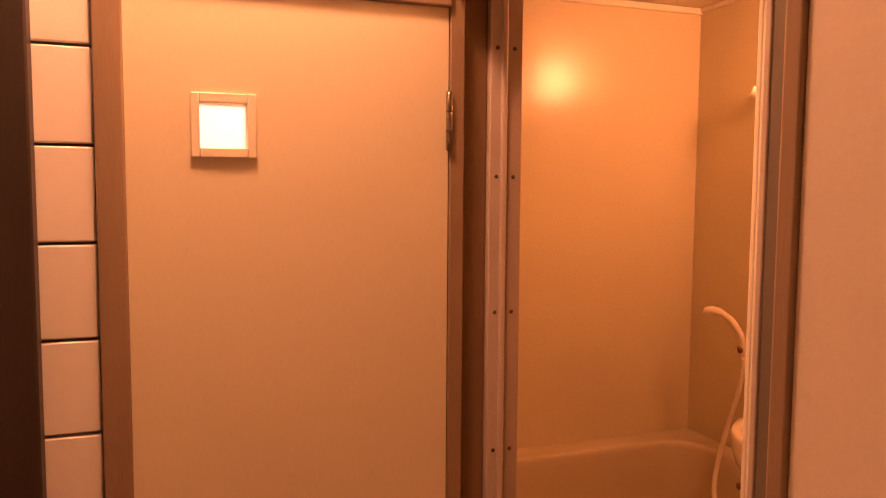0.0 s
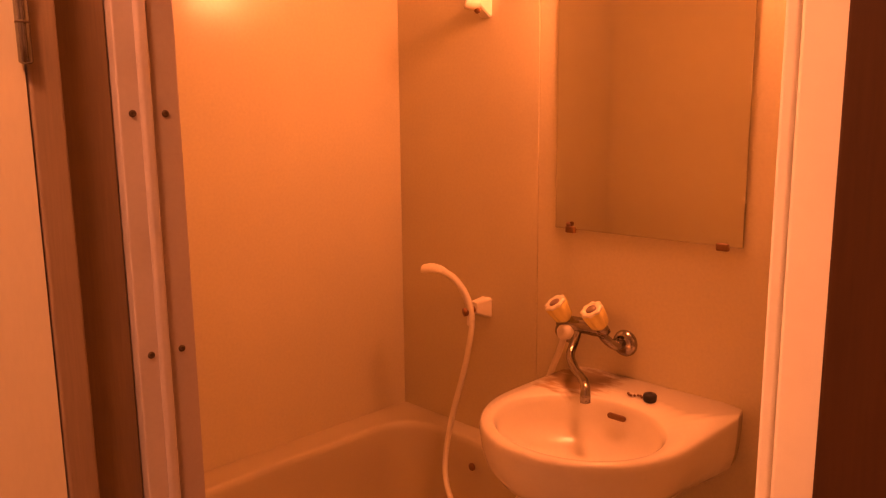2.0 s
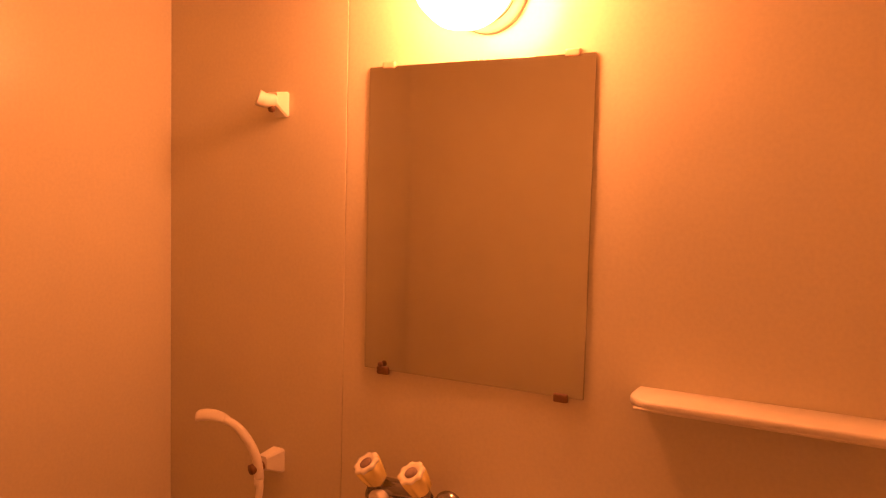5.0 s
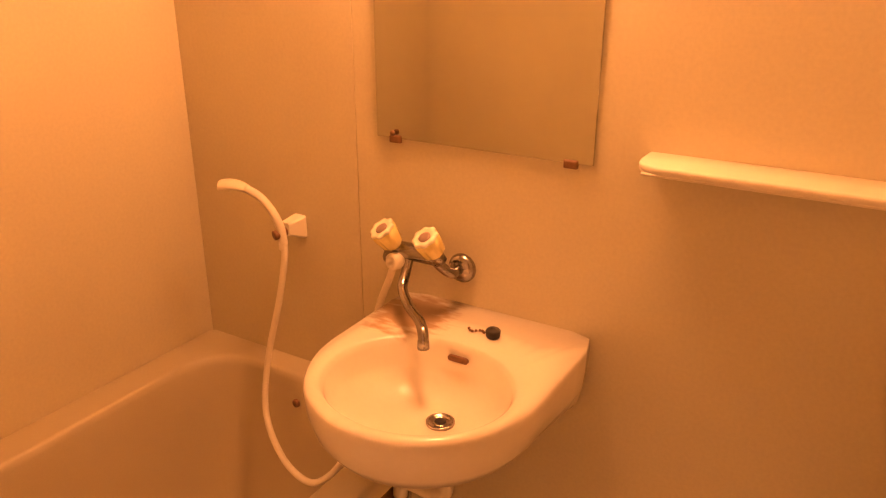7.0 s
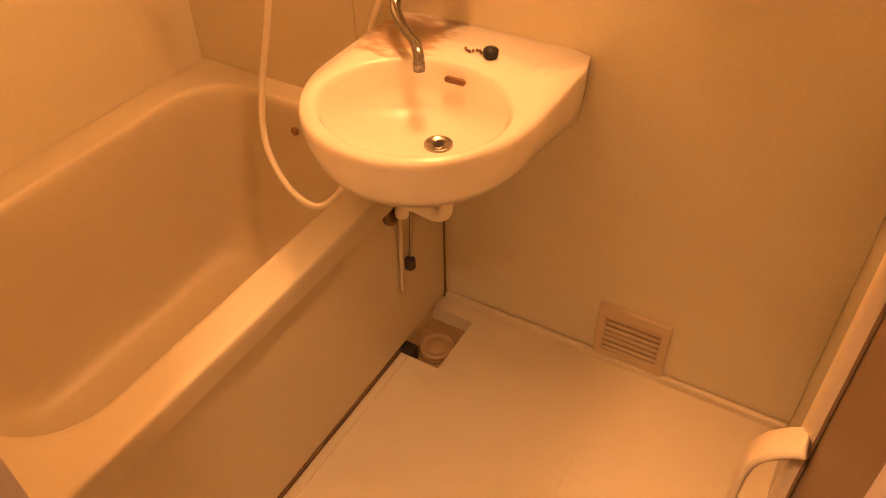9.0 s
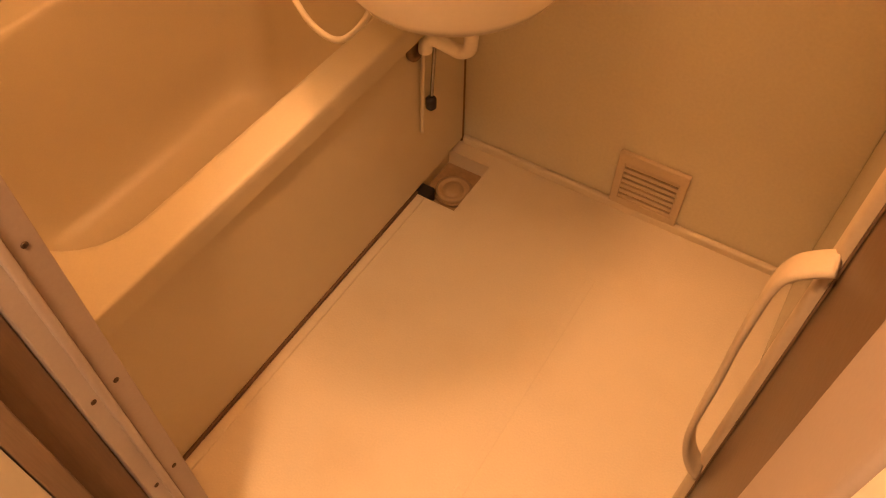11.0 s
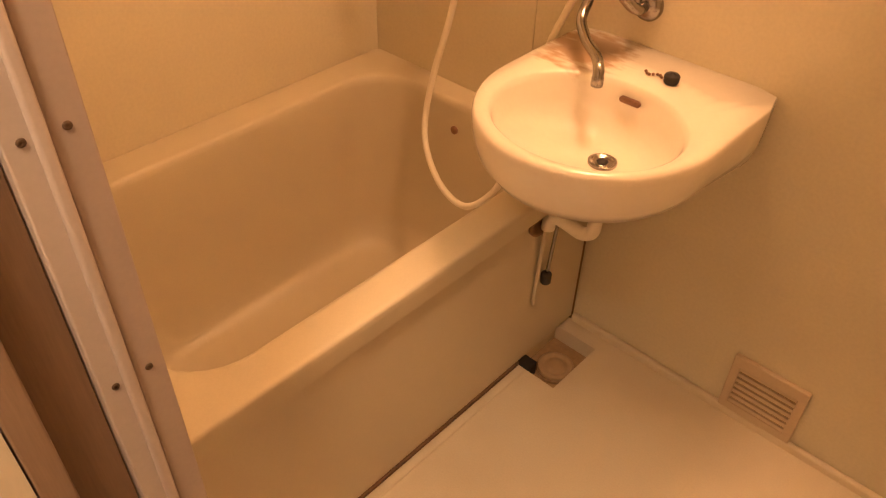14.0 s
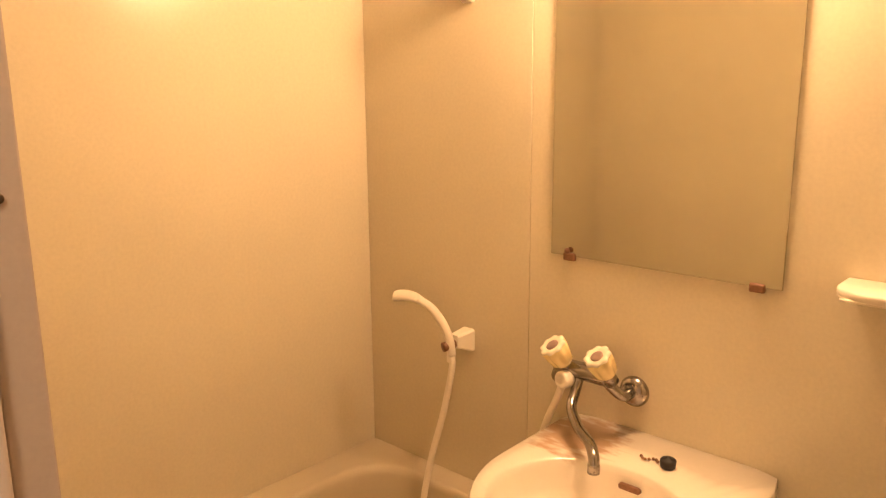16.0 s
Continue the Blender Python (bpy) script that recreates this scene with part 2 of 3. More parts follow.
def structure(name, bm, mat, label, category):
    return tagged(new(name, mesh_of(bm, mat)), label, category, "", "structure")


def rounded(x0, x1, y0, y1, r, z, n=8):
    """A ring: a rectangle with rounded corners at height z."""
    ring = []
    for cx, cy, a0 in ((x1 - r, y1 - r, 0), (x0 + r, y1 - r, 90), (x0 + r, y0 + r, 180), (x1 - r, y0 + r, 270)):
        for k in range(n + 1):
            a = radians(a0 + 90 * k / n)
            ring.append(Vector((cx + r * math.cos(a), cy + r * math.sin(a), z)))
    return ring


# ---- bathroom shell ----
CEILING = 2.03
wall_w = structure("wall_west", box(-0.08, 0, -1.14, 0.08, -0.12, CEILING), CREAM, "cream glossy bathroom wall panel beside the tub", "wall")
wall_n = structure("wall_north", box(0, 1.73, 0.012, 0.09, -0.12, CEILING), CREAM, "cream bathroom wall behind the basin and mirror", "wall")
part("wall_panel", box(0.0, 0.5221, 0, 0.011, -0.1, CEILING, 0.0015), CREAM, wall_n)
part("wall_panel", box(0.5233, 1.65, 0, 0.011, -0.1, CEILING, 0.0015), CREAM, wall_n)
structure("wall_east", box(1.65, 1.73, -1.14, 0.011, -0.12, CEILING), CREAM, "cream bathroom wall behind the folded door", "wall")
wall_s = structure("wall_south", box(-0.08, 0.90, -1.20, -1.141, -0.12, CEILING), CREAM, "cream bathroom wall at the tub's foot", "wall")
part("wall_panel", box(0.90, 1.63, -1.20, -1.141, 1.82, CEILING), CREAM, wall_s)
part("wall_panel", box(1.63, 1.73, -1.18, -1.141, -0.12, CEILING), CREAM, wall_s)
structure("ceiling", box(-0.08, 1.73, -1.2, 0.09, CEILING + 0.001, CEILING + 0.06), CEIL, "pale flat bathroom ceiling", "ceiling")
trim = structure("trim", box(0.0005, 0.012, -1.14, -0.0005, CEILING - 0.022, CEILING, 0.003), WHITE, "slim cream ceiling moulding round the bathroom", "moulding")
part("trim", box(0.0125, 1.65, -0.012, -0.0005, CEILING - 0.016, CEILING, 0.003), WHITE, trim)

# floor with a sunken drain well beside the tub
fl = box(0.70, 1.65, -0.06, 0.011, -0.1, 0)
for a in ((0.86, 1.65, -0.24, -0.06), (0.70, 1.65, -1.19, -0.24), (0.70, 0.735, -0.24, -0.06)):
    box(*a, -0.1, 0, into=fl)
box(0.735, 0.86, -0.24, -0.06, -0.1, -0.05, into=fl)
floor = structure("floor", fl, FLOORMAT, "beige textured waterproof bathroom floor with worn stains", "floor")
# well bottom, darker brown than the floor around it
part("drain_well", box(0.7355, 0.8595, -0.2395, -0.0605, -0.0495, -0.046), WELLBROWN, floor, "dark brown sunken drain well")
part("floor_ledge", box(0.7525, 0.776, -1.135, -0.245, -0.005, 0.003, 0.0028), FLOORMAT, floor)
part("floor_cove", box(0.75, 1.65, -0.016, -0.0005, -0.01, 0.022, 0.01, 4), FLOORMAT, floor, "pale moulded strip where floor meets wall")
part("floor_ridge", box(1.235, 1.255, -1.1, -0.25, -0.002, 0.0009, 0.0008, 2), FLOORMAT, floor)
part("threshold", box(0.942, 1.592, -1.22, -1.145, -0.02, 0.03, 0.006), ALU, floor, "scuffed painted metal door threshold")

drain = thing("floor_drain", "round beige plastic drain trap in a sunken well", "drain", base=(0.80, -0.15, -0.035))
part("cap", lathe([(0.047, 0), (0.047, 0.012), (0.043, 0.016), (0.036, 0.016), (0.034, 0.011), (0.026, 0.011), (0.024, 0.015), (0.006, 0.015)], (0.805, -0.15, -0.045), (0, 0, 1), 32), TAN, drain)
part("ring", lathe([(0.053, 0), (0.053, 0.006), (0.049, 0.008), (0.048, 0.0)], (0.805, -0.15, -0.045), (0, 0, 1), 32), WELLBROWN, drain)
# solid black block: the dark of the gap below the apron, as colour
part("outlet_shade", box(0.737, 0.776, -0.238, -0.195, -0.0495, -0.004, 0.004), DARK, drain, "black block painted as the shade of an opening under the apron")

# ---- bathtub ----
RIM = 0.53
tub = thing("bathtub", "beige moulded plastic bathtub with a wide rounded rim", "bathtub")
rings = [rounded(0.0, 0.765, -1.138, -0.0, 0.006, RIM - 0.055), rounded(0.0, 0.768, -1.138, -0.0, 0.008, RIM - 0.02), rounded(0.0, 0.768, -1.138, -0.0, 0.01, RIM - 0.006),
         rounded(0.001, 0.7665, -1.137, -0.001, 0.012, RIM - 0.0018), rounded(0.003, 0.762, -1.135, -0.003, 0.014, RIM), rounded(0.008, 0.754, -1.130, -0.008, 0.02, RIM), rounded(0.08, 0.696, -1.063, -0.058, 0.13, RIM), rounded(0.087, 0.689, -1.055, -0.065, 0.13, RIM - 0.001), rounded(0.092, 0.683, -1.049, -0.071, 0.13, RIM - 0.006),
         rounded(0.096, 0.678, -1.046, -0.075, 0.13, RIM - 0.02), rounded(0.099, 0.675, -1.043, -0.078, 0.13, RIM - 0.04), rounded(0.118, 0.652, -1.015, -0.105, 0.13, RIM - 0.2), rounded(0.15, 0.615, -0.965, -0.15, 0.13, 0.16),
         rounded(0.17, 0.595, -0.94, -0.172, 0.13, 0.105), rounded(0.205, 0.56, -0.90, -0.21, 0.11, 0.08), rounded(0.30, 0.45, -0.75, -0.36, 0.06, 0.077)]
part("basin", loft(rings, cap_start=False), TUBMAT, tub)
part("apron", box(0.728, 0.748, -1.136, -0.012, 0.012, RIM - 0.05, 0.004), APRON, tub, "plain beige side panel of the tub")
# near-black strip behind the apron: the gap's shade put into its colour
part("gap_shade", box(0.70, 0.722, -1.136, -0.004, 0.0005, RIM - 0.06), DARK, tub, "dark strip painted as the shade under the side panel")
part("chain_plug", lathe([(0.011, 0), (0.011, 0.004), (0.007, 0.007), (0.003, 0.008)], (0.375, -0.0905, 0.463), (0, -1, 0.1), 16), BRASS, tub, "small tarnished metal plug chain fixing")
part("pipe_grommet", lathe([(0.041, 0), (0.041, 0.008), (0.03, 0.01), (0.02, 0.002)], (0.747, -0.222, 0.455), (1, 0, 0), 24), SEALSHADE, tub, "dark brown rubber ring in the side panel")
part("seal", box(0.733, 0.7465, -0.0115, -0.0015, 0.0, RIM - 0.055), SEALSHADE, tub, "dark sealant line at the wall")
part("seal", box(0.733, 0.7515, -1.136, -0.24, 0.0004, 0.0115), SEALSHADE, tub, "dark sealant line at the floor")

# ---- wash basin ----
CX, CY, TOP = 0.872, -0.262, 0.80


def basin_ring(scale, z, a=0.223, b=0.24, n=48):
    """Straight back on the wall, round front."""
    ring = []
    for i in range(n):
        t = 2 * math.pi * i / n
        c, s = math.cos(t), math.sin(t)
        if s > 0:
            k = 14.0
            r = (abs(c) ** k + abs(s) ** k) ** (-1 / k)
            p = (c * r * a, s * r * 0.2615)
        else:
            p = (c * a, s * b)
        y = CY + p[1] * (scale if s <= 0 else 1.0)
        wide = scale if s <= 0 else scale + (1 - scale) * 0.7 * min(1.0, p[1] / 0.2)
        ring.append(Vector((CX + p[0] * wide, y, z)))
    return ring


def bowl_ring(scale, z, dx=0.0, dy=0.0, n=48):
    return [Vector((0.876 + dx + 0.177 * scale * math.cos(2 * math.pi * i / n), -0.314 + dy + 0.157 * scale * math.sin(2 * math.pi * i / n), z)) for i in range(n)]


sink = thing("wash_basin", "cream ceramic wall-hung wash basin with a round bowl", "basin")
rings = [basin_ring(0.45, 0.660), basin_ring(0.68, 0.668), basin_ring(0.85, 0.687), basin_ring(0.94, 0.716), basin_ring(0.985, 0.752), basin_ring(1.0, 0.782), basin_ring(0.995, 0.793), basin_ring(0.975, TOP),
         bowl_ring(1.03, TOP), bowl_ring(1.0, TOP - 0.004), bowl_ring(0.97, TOP - 0.016), bowl_ring(0.91, TOP - 0.05), bowl_ring(0.78, TOP - 0.08, 0.005, 0.008), bowl_ring(0.5, TOP - 0.098, 0.015, 0.022),
         bowl_ring(0.2, TOP - 0.104, 0.024, 0.038), bowl_ring(0.12, TOP - 0.106, 0.024, 0.04)]
part("bowl", loft(rings), CERAMIC, sink)
part("waste", lathe([(0.027, -0.002), (0.027, 0.003), (0.022, 0.004), (0.019, 0.0005), (0.012, -0.001), (0.01, 0.001), (0.004, 0.002)], (0.90, -0.274, 0.696), (0, 0, 1), 28), CHROME, sink, "worn chrome drain fitting")
part("waste_hole", lathe([(0.0105, 0), (0.0105, 0.0015), (0.004, 0.002)], (0.90, -0.274, 0.697), (0, 0, 1), 16), DARK, sink, "dark drain opening")
ov = bmesh.new()
merge(ov, loft([[Vector((0.88 + (0.016 if math.cos(t) > 0 else -0.016) + 0.006 * math.cos(t) * s, -0.178 - dy, 0.774 + 0.006 * math.sin(t) * s)) for t in [2 * math.pi * k / 20 for k in range(20)]] for s, dy in ((1.0, -0.006), (1.0, 0.0), (0.8, 0.001))]))
part("overflow", ov, BRASS, sink, "dark overflow slot")

# ---- trap and stop valve under the basin ----
trap = thing("drain_pipe", "white plastic basin trap bending into the tub side", "pipe")
part("pipe", tube([(0.852, -0.17, 0.645), (0.852, -0.17, 0.54), (0.852, -0.17, 0.468), (0.846, -0.17, 0.441), (0.822, -0.172, 0.430), (0.79, -0.184, 0.446), (0.775, -0.2, 0.460), (0.7665, -0.21, 0.457), (0.765, -0.213, 0.445), (0.765, -0.213, 0.434)], 0.0155, 14), WHITE, trap)
part("collar", lathe([(0.016, 0), (0.022, 0.002), (0.022, 0.024), (0.016, 0.026)], (0.852, -0.17, 0.56), (0, 0, 1), 20), WHITE, trap)
part("drain_hose", tube([(0.762, -0.214, 0.44), (0.759, -0.216, 0.36), (0.757, -0.217, 0.28), (0.7555, -0.218, 0.2)], 0.0052, 10), APRON, trap, "thin beige drain hose")
rod = thing("pop_up_rod", "thin metal rod with a black end cap", "rod")
part("rod", tube([(0.79, -0.2, 0.62), (0.783, -0.2, 0.5), (0.776, -0.198, 0.4), (0.767, -0.195, 0.29)], 0.0045, 8), CHROME, rod)
part("cap", lathe([(0.010, 0), (0.013, 0.004), (0.013, 0.028), (0.008, 0.034)], (0.766, -0.195, 0.262), (0, 0, 1), 16), DARK, rod)

# ---- tap ----
tap = thing("mixer_tap", "chrome two-handle wall tap with yellowed clear knobs", "tap")
part("escutcheon", lathe([(0.032, 0), (0.032, 0.004), (0.027, 0.013), (0.016, 0.018), (0.011, 0.019)], (0.79, -0.001, 0.883), (0, -1, 0), 28), CHROME, tap)
part("escutcheon", lathe([(0.032, 0), (0.032, 0.004), (0.027, 0.013), (0.016, 0.018), (0.011, 0.019)], (0.63, -0.001, 0.883), (0, -1, 0), 28), CHROME, tap)
part("elbow", tube([(0.79, -0.012, 0.883), (0.788, -0.045, 0.886), (0.775, -0.065, 0.905), (0.76, -0.07, 0.925)], 0.011, 12), CHROME, tap)
part("elbow", tube([(0.63, -0.012, 0.883), (0.632, -0.045, 0.886), (0.645, -0.065, 0.905), (0.66, -0.07, 0.925)], 0.011, 12), CHROME, tap)
part("body", tube([(0.648, -0.07, 0.922), (0.66, -0.07, 0.924), (0.71, -0.072, 0.926), (0.76, -0.07, 0.924), (0.772, -0.07, 0.922)], lambda t: 0.0145 + 0.004 * math.sin(math.pi * t), 16), CHROME, tap)


def knob(x, lean):
    base, axis = Vector((x, -0.078, 0.93)), Vector((lean, -0.52, 0.83)).normalized()
    q = axis.to_track_quat("Z", "Y")
    n = 64
    rings = []
    for r, h, lobe in ((0.011, 0.004, 0), (0.018, 0.012, 0.0), (0.0225, 0.018, 0.06), (0.026, 0.04, 0.06), (0.027, 0.056, 0.07), (0.02, 0.0575, 0.05)):
        rings.append([base + q @ Vector(((r * (1 + lobe * math.cos(8 * a))) * math.cos(a), (r * (1 + lobe * math.cos(8 * a))) * math.sin(a), h)) for a in [2 * math.pi * k / n for k in range(n)]])
    k = part("knob", loft(rings), KNOB, tap, "yellowed clear fluted knob")
    rings = []
    for r, h, lobe in ((0.026, 0.0565, 0.07), (0.0272, 0.058, 0.075), (0.026, 0.0625, 0.075), (0.018, 0.064, 0.03), (0.0145, 0.0605, 0)):
        rings.append([base + q @ Vector(((r * (1 + lobe * math.cos(8 * a))) * math.cos(a), (r * (1 + lobe * math.cos(8 * a))) * math.sin(a), h)) for a in [2 * math.pi * i / n for i in range(n)]])
    part("rim", loft(rings), KNOBTOP, k, "white scalloped knob rim")
    part("cap", lathe([(0.013, 0.059), (0.013, 0.0625), (0.009, 0.0645), (0.003, 0.065)], base, axis, 20), CAPMAT, k, "grey centre cap")
    part("stem", lathe([(0.014, -0.012), (0.014, 0.008), (0.010, 0.012)], base, axis, 20), CHROME, k)


knob(0.677, -0.27)
knob(0.776, -0.19)
part("diverter", lathe([(0.010, 0), (0.018, 0.004), (0.018, 0.024), (0.014, 0.028), (0.008, 0.028), (0.007, 0.02)], (0.686, -0.082, 0.907), (-0.15, -0.9, 0.1), 24), WHITE, tap, "white diverter knob")
part("spout", tube([(0.705, -0.074, 0.915), (0.706, -0.09, 0.887), (0.717, -0.12, 0.863), (0.76, -0.16, 0.849), (0.808, -0.2, 0.849), (0.833, -0.226, 0.842), (0.839, -0.234, 0.825)], 0.0105, 14), CHROME, tap)
part("aerator", lathe([(0.0115, 0), (0.0115, 0.014), (0.0105, 0.017)], (0.839, -0.234, 0.814), (0, 0, 1), 16), CHROME, tap)

stopper = thing("basin_stopper", "black rubber plug on a short bead chain", "plug", base=(0.918, -0.105, TOP))
part("plug", lathe([(0.012, 0), (0.014, 0.003), (0.015, 0.014), (0.0125, 0.0175), (0.005, 0.0185), (0.004, 0.021)], (0.918, -0.105, TOP + 0.0005), (0, 0, 1), 24), DARK, stopper)
ch = bmesh.new()
for i in range(7):
    merge(ch, lathe([(0.0005, -0.0032), (0.0028, -0.0016), (0.0034, 0), (0.0028, 0.0016), (0.0005, 0.0032)], (0.897 - 0.0058 * i, -0.103 + 0.006 * math.sin(i * 1.1), TOP + 0.004), (0, 0, 1), 8))
part("chain", ch, BRASS, stopper, "tarnished bead chain")

# ---- hand shower ----
shower = thing("hand_shower", "white hand shower on a wall holder with a long hose", "shower")
part("holder", wedge(0.330, 0.366, 0.868, 0.923, 0.056, 0.02), WHITE, shower)
part("clamp", tube([(0.348, -0.05, 0.898), (0.344, -0.066, 0.895), (0.338, -0.082, 0.893)], 0.0115, 14), BRASS, shower, "brown swivel clamp")
part("handle", tube([(0.350, -0.066, 0.872), (0.347, -0.068, 0.905), (0.334, -0.075, 0.945), (0.308, -0.086, 0.982), (0.275, -0.096, 1.0)], lambda t: 0.0105 - 0.001 * t, 14), WHITE, shower)
part("head", tube([(0.282, -0.094, 0.998), (0.262, -0.1, 1.005), (0.235, -0.106, 1.006), (0.207, -0.11, 1.0)], lambda t: 0.0095 + 0.005 * math.sin(min(1, t * 1.25) * math.pi / 2) * (1 if t < 0.97 else 0.7), 18, flat=0.55), WHITE, shower)
part("hose", tube([(0.350, -0.066, 0.874), (0.354, -0.07, 0.84), (0.337, -0.08, 0.734), (0.308, -0.10, 0.594), (0.309, -0.13, 0.476), (0.36, -0.17, 0.416), (0.462, -0.22, 0.387), (0.56, -0.24, 0.40), (0.61, -0.19, 0.47), (0.607, -0.12, 0.60), (0.610, -0.075, 0.73), (0.624, -0.07, 0.79), (0.65, -0.072, 0.85), (0.672, -0.072, 0.912)], 0.0078, 12, 12), WHITE, shower, "cream ribbed shower hose")
part("nut", lathe([(0.009, 0), (0.0105, 0.003), (0.0105, 0.018), (0.008, 0.02)], (0.349, -0.067, 0.856), (0, 0.05, 1), 12), WHITE, shower)

hook = thing("shower_bracket", "empty white shower holder high on the wall", "bracket")
part("block", wedge(0.331, 0.367, 1.668, 1.723, 0.036, 0.022), WHITE, hook)
part("cradle", tube([(0.352, -0.03, 1.702), (0.342, -0.05, 1.70), (0.332, -0.062, 1.705)], lambda t: 0.014 + 0.004 * t, 14), WHITE, hook)
part("pivot", lathe([(0.008, 0), (0.008, 0.006), (0.004, 0.008)], (0.35, -0.036, 1.684), (0.2, -1, -0.3), 14), BRASS, hook)

# ---- mirror, shelf, lamp, vent ----
mirror = thing("wall_mirror", "frameless rectangular mirror held by four clips", "mirror")
part("glass", box(0.583, 1.061, -0.007, -0.001, 1.141, 1.763, 0.0012, 1), MIRROR, mirror)
for x in (0.63, 1.018):
    part("clip", box(x - 0.014, x + 0.014, -0.0115, -0.0005, 1.131, 1.148, 0.004), BRASS, mirror, "tarnished brown clip")
    part("clip", box(x - 0.015, x + 0.015, -0.011, -0.0005, 1.757, 1.772, 0.004), CLIP, mirror, "clear amber clip")
part("clip_screw", lathe([(0.006, 0), (0.006, 0.003), (0.003, 0.005)], (0.628, -0.0125, 1.153), (0, -1, 0), 12), BRASS, mirror)

shelf = thing("wall_shelf", "slim cream plastic shelf with a rounded end", "shelf")


def shelf_ring(z, inset):
    ring = [Vector((1.60 - inset, -0.001, z)), Vector((1.159 + inset, -0.001, z))]
    for k in range(13):
        a = radians(180 + 90 * k / 12)
        ring.append(Vector((1.209 + (0.05 - inset) * math.cos(a), -0.052 + (0.05 - inset) * math.sin(a), z)))
    for k in range(13):
        a = radians(270 + 90 * k / 12)
        ring.append(Vector((1.55 + (0.05 - inset) * math.cos(a), -0.052 + (0.05 - inset) * math.sin(a), z)))
    return ring


part("tray", loft([shelf_ring(1.163, 0.012), shelf_ring(1.166, 0.004), shelf_ring(1.170, 0), shelf_ring(1.177, 0), shelf_ring(1.1798, 0.0012), shelf_ring(1.181, 0.004)]), WHITE, shelf)
part("lip", tube([tuple(p) for p in shelf_ring(1.1665, 0.004)[1::2]], 0.0026, 8, 3), IVORY, shelf, "rounded bottom lip")

lamp = thing("wall_lamp", "lit round opal glass wall lamp above the mirror", "lamp")
part("base", lathe([(0.075, 0), (0.075, 0.012), (0.06, 0.024), (0.052, 0.03)], (LAMP[0], -0.001, LAMP[2]), (0, -1, 0), 32), WHITE, lamp)
part("rim", lathe([(0.05, 0.024), (0.062, 0.026), (0.064, 0.036), (0.05, 0.04)], (LAMP[0], -0.001, LAMP[2]), (0, -1, 0), 32), IVORY, lamp, "ivory screw collar")
part("globe", lathe([(0.045, -0.078), (0.066, -0.062), (0.083, -0.035), (0.09, 0.0), (0.083, 0.035), (0.066, 0.062), (0.04, 0.081), (0.008, 0.09)], (LAMP[0], LAMP[1], LAMP[2]), (0, -1, 0), 40), LAMPGLASS, lamp, "glowing opal glass globe")

vent = thing("wall_vent", "square cream plastic vent grille low on the wall", "vent", base=(1.263, 0, 0))
fr = box(1.177, 1.352, -0.014, -0.0005, 0.156, 0.186, 0.003)
box(1.177, 1.352, -0.014, -0.0005, 0.002, 0.042, 0.003, into=fr)
box(1.177, 1.198, -0.0138, -0.0005, 0.038, 0.16, 0.003, into=fr)
box(1.331, 1.352, -0.0138, -0.0005, 0.038, 0.16, 0.003, into=fr)
part("frame", fr, STILE, vent)
# no duct is built: a dark brown sheet paints the shade between slats
part("backing", box(1.19, 1.34, -0.003, -0.0008, 0.03, 0.165), SEALSHADE, vent, "dark sheet painted as the shade behind the slats")
for i in range(7):
    z = 0.0395 + i * 0.0174
    part("slat", box(1.196, 1.333, -0.0115, -0.004, z, z + 0.0118, 0.0015, 1), STILE, vent)

# ---- folded bathroom door, inside the doorway ----
leaf = thing("folding_door", "folded bathroom door, brown panel in cream stiles", "door")
part("stile", box(1.583, 1.612, -0.788, -0.752, 0.035, 1.79, 0.011, 4), STILE, leaf)
part("gasket", box(1.594, 1.5962, -0.793, -0.7885, 0.06, 1.77), SEALSHADE, leaf, "dark gasket line")
part("stile", box(1.590, 1.612, -1.135, -1.015, 0.035, 1.79, 0.006, 3), ALUDARK, leaf, "beige hinge stile")
part("panel", box(1.597, 1.607, -1.017, -0.787, 0.06, 1.77, 0.001), LEAFPANEL, leaf, "brown resin door panel")
part("rail", box(1.592, 1.61, -1.0, -0.80, 1.752, 1.79, 0.004), WHITE, leaf)
part("rail", box(1.592, 1.61, -1.0, -0.80, 0.035, 0.08, 0.004), WHITE, leaf)
part("handle", ribbon([(1.590, 0.905), (1.574, 0.893), (1.559, 0.876), (1.552, 0.853), (1.550, 0.82), (1.549, 0.74), (1.551, 0.66), (1.551, 0.56), (1.554, 0.515), (1.563, 0.475), (1.576, 0.448), (1.588, 0.434)], -0.812, -0.776, 0.009), STILE, leaf, "tan flat bow pull handle")

# ---- door frame ----
frame_l = tagged(new("door_frame"), "painted metal bathroom door frame with rusty screws", "door frame", "", "structure")
jl = box(0.918, 0.938, -1.214, -1.185, -0.1, 1.82, 0.002)
box(0.918, 0.944, -1.192, -1.180, -0.1, 1.82, 0.004, 3, into=jl)
part("jamb", jl, ALU, frame_l)
part("inner_jamb", box(0.918, 0.938, -1.179, -1.148, -0.1, 1.82, 0.002), ALUDARK, frame_l, "brownish inner strip of the frame")
jr = box(1.592, 1.612, -1.184, -1.142, -0.1, 1.82, 0.002)
box(1.589, 1.596, -1.186, -1.176, -0.1, 1.82, 0.002, into=jr)
box(1.596, 1.617, -1.1855, -1.179, -0.1, 1.82, 0.002, into=jr)
part("jamb", jr, WHITE, frame_l, "cream strip of the frame")
part("head", box(0.938, 1.592, -1.222, -1.142, 1.79, 1.82, 0.003), ALU, frame_l)
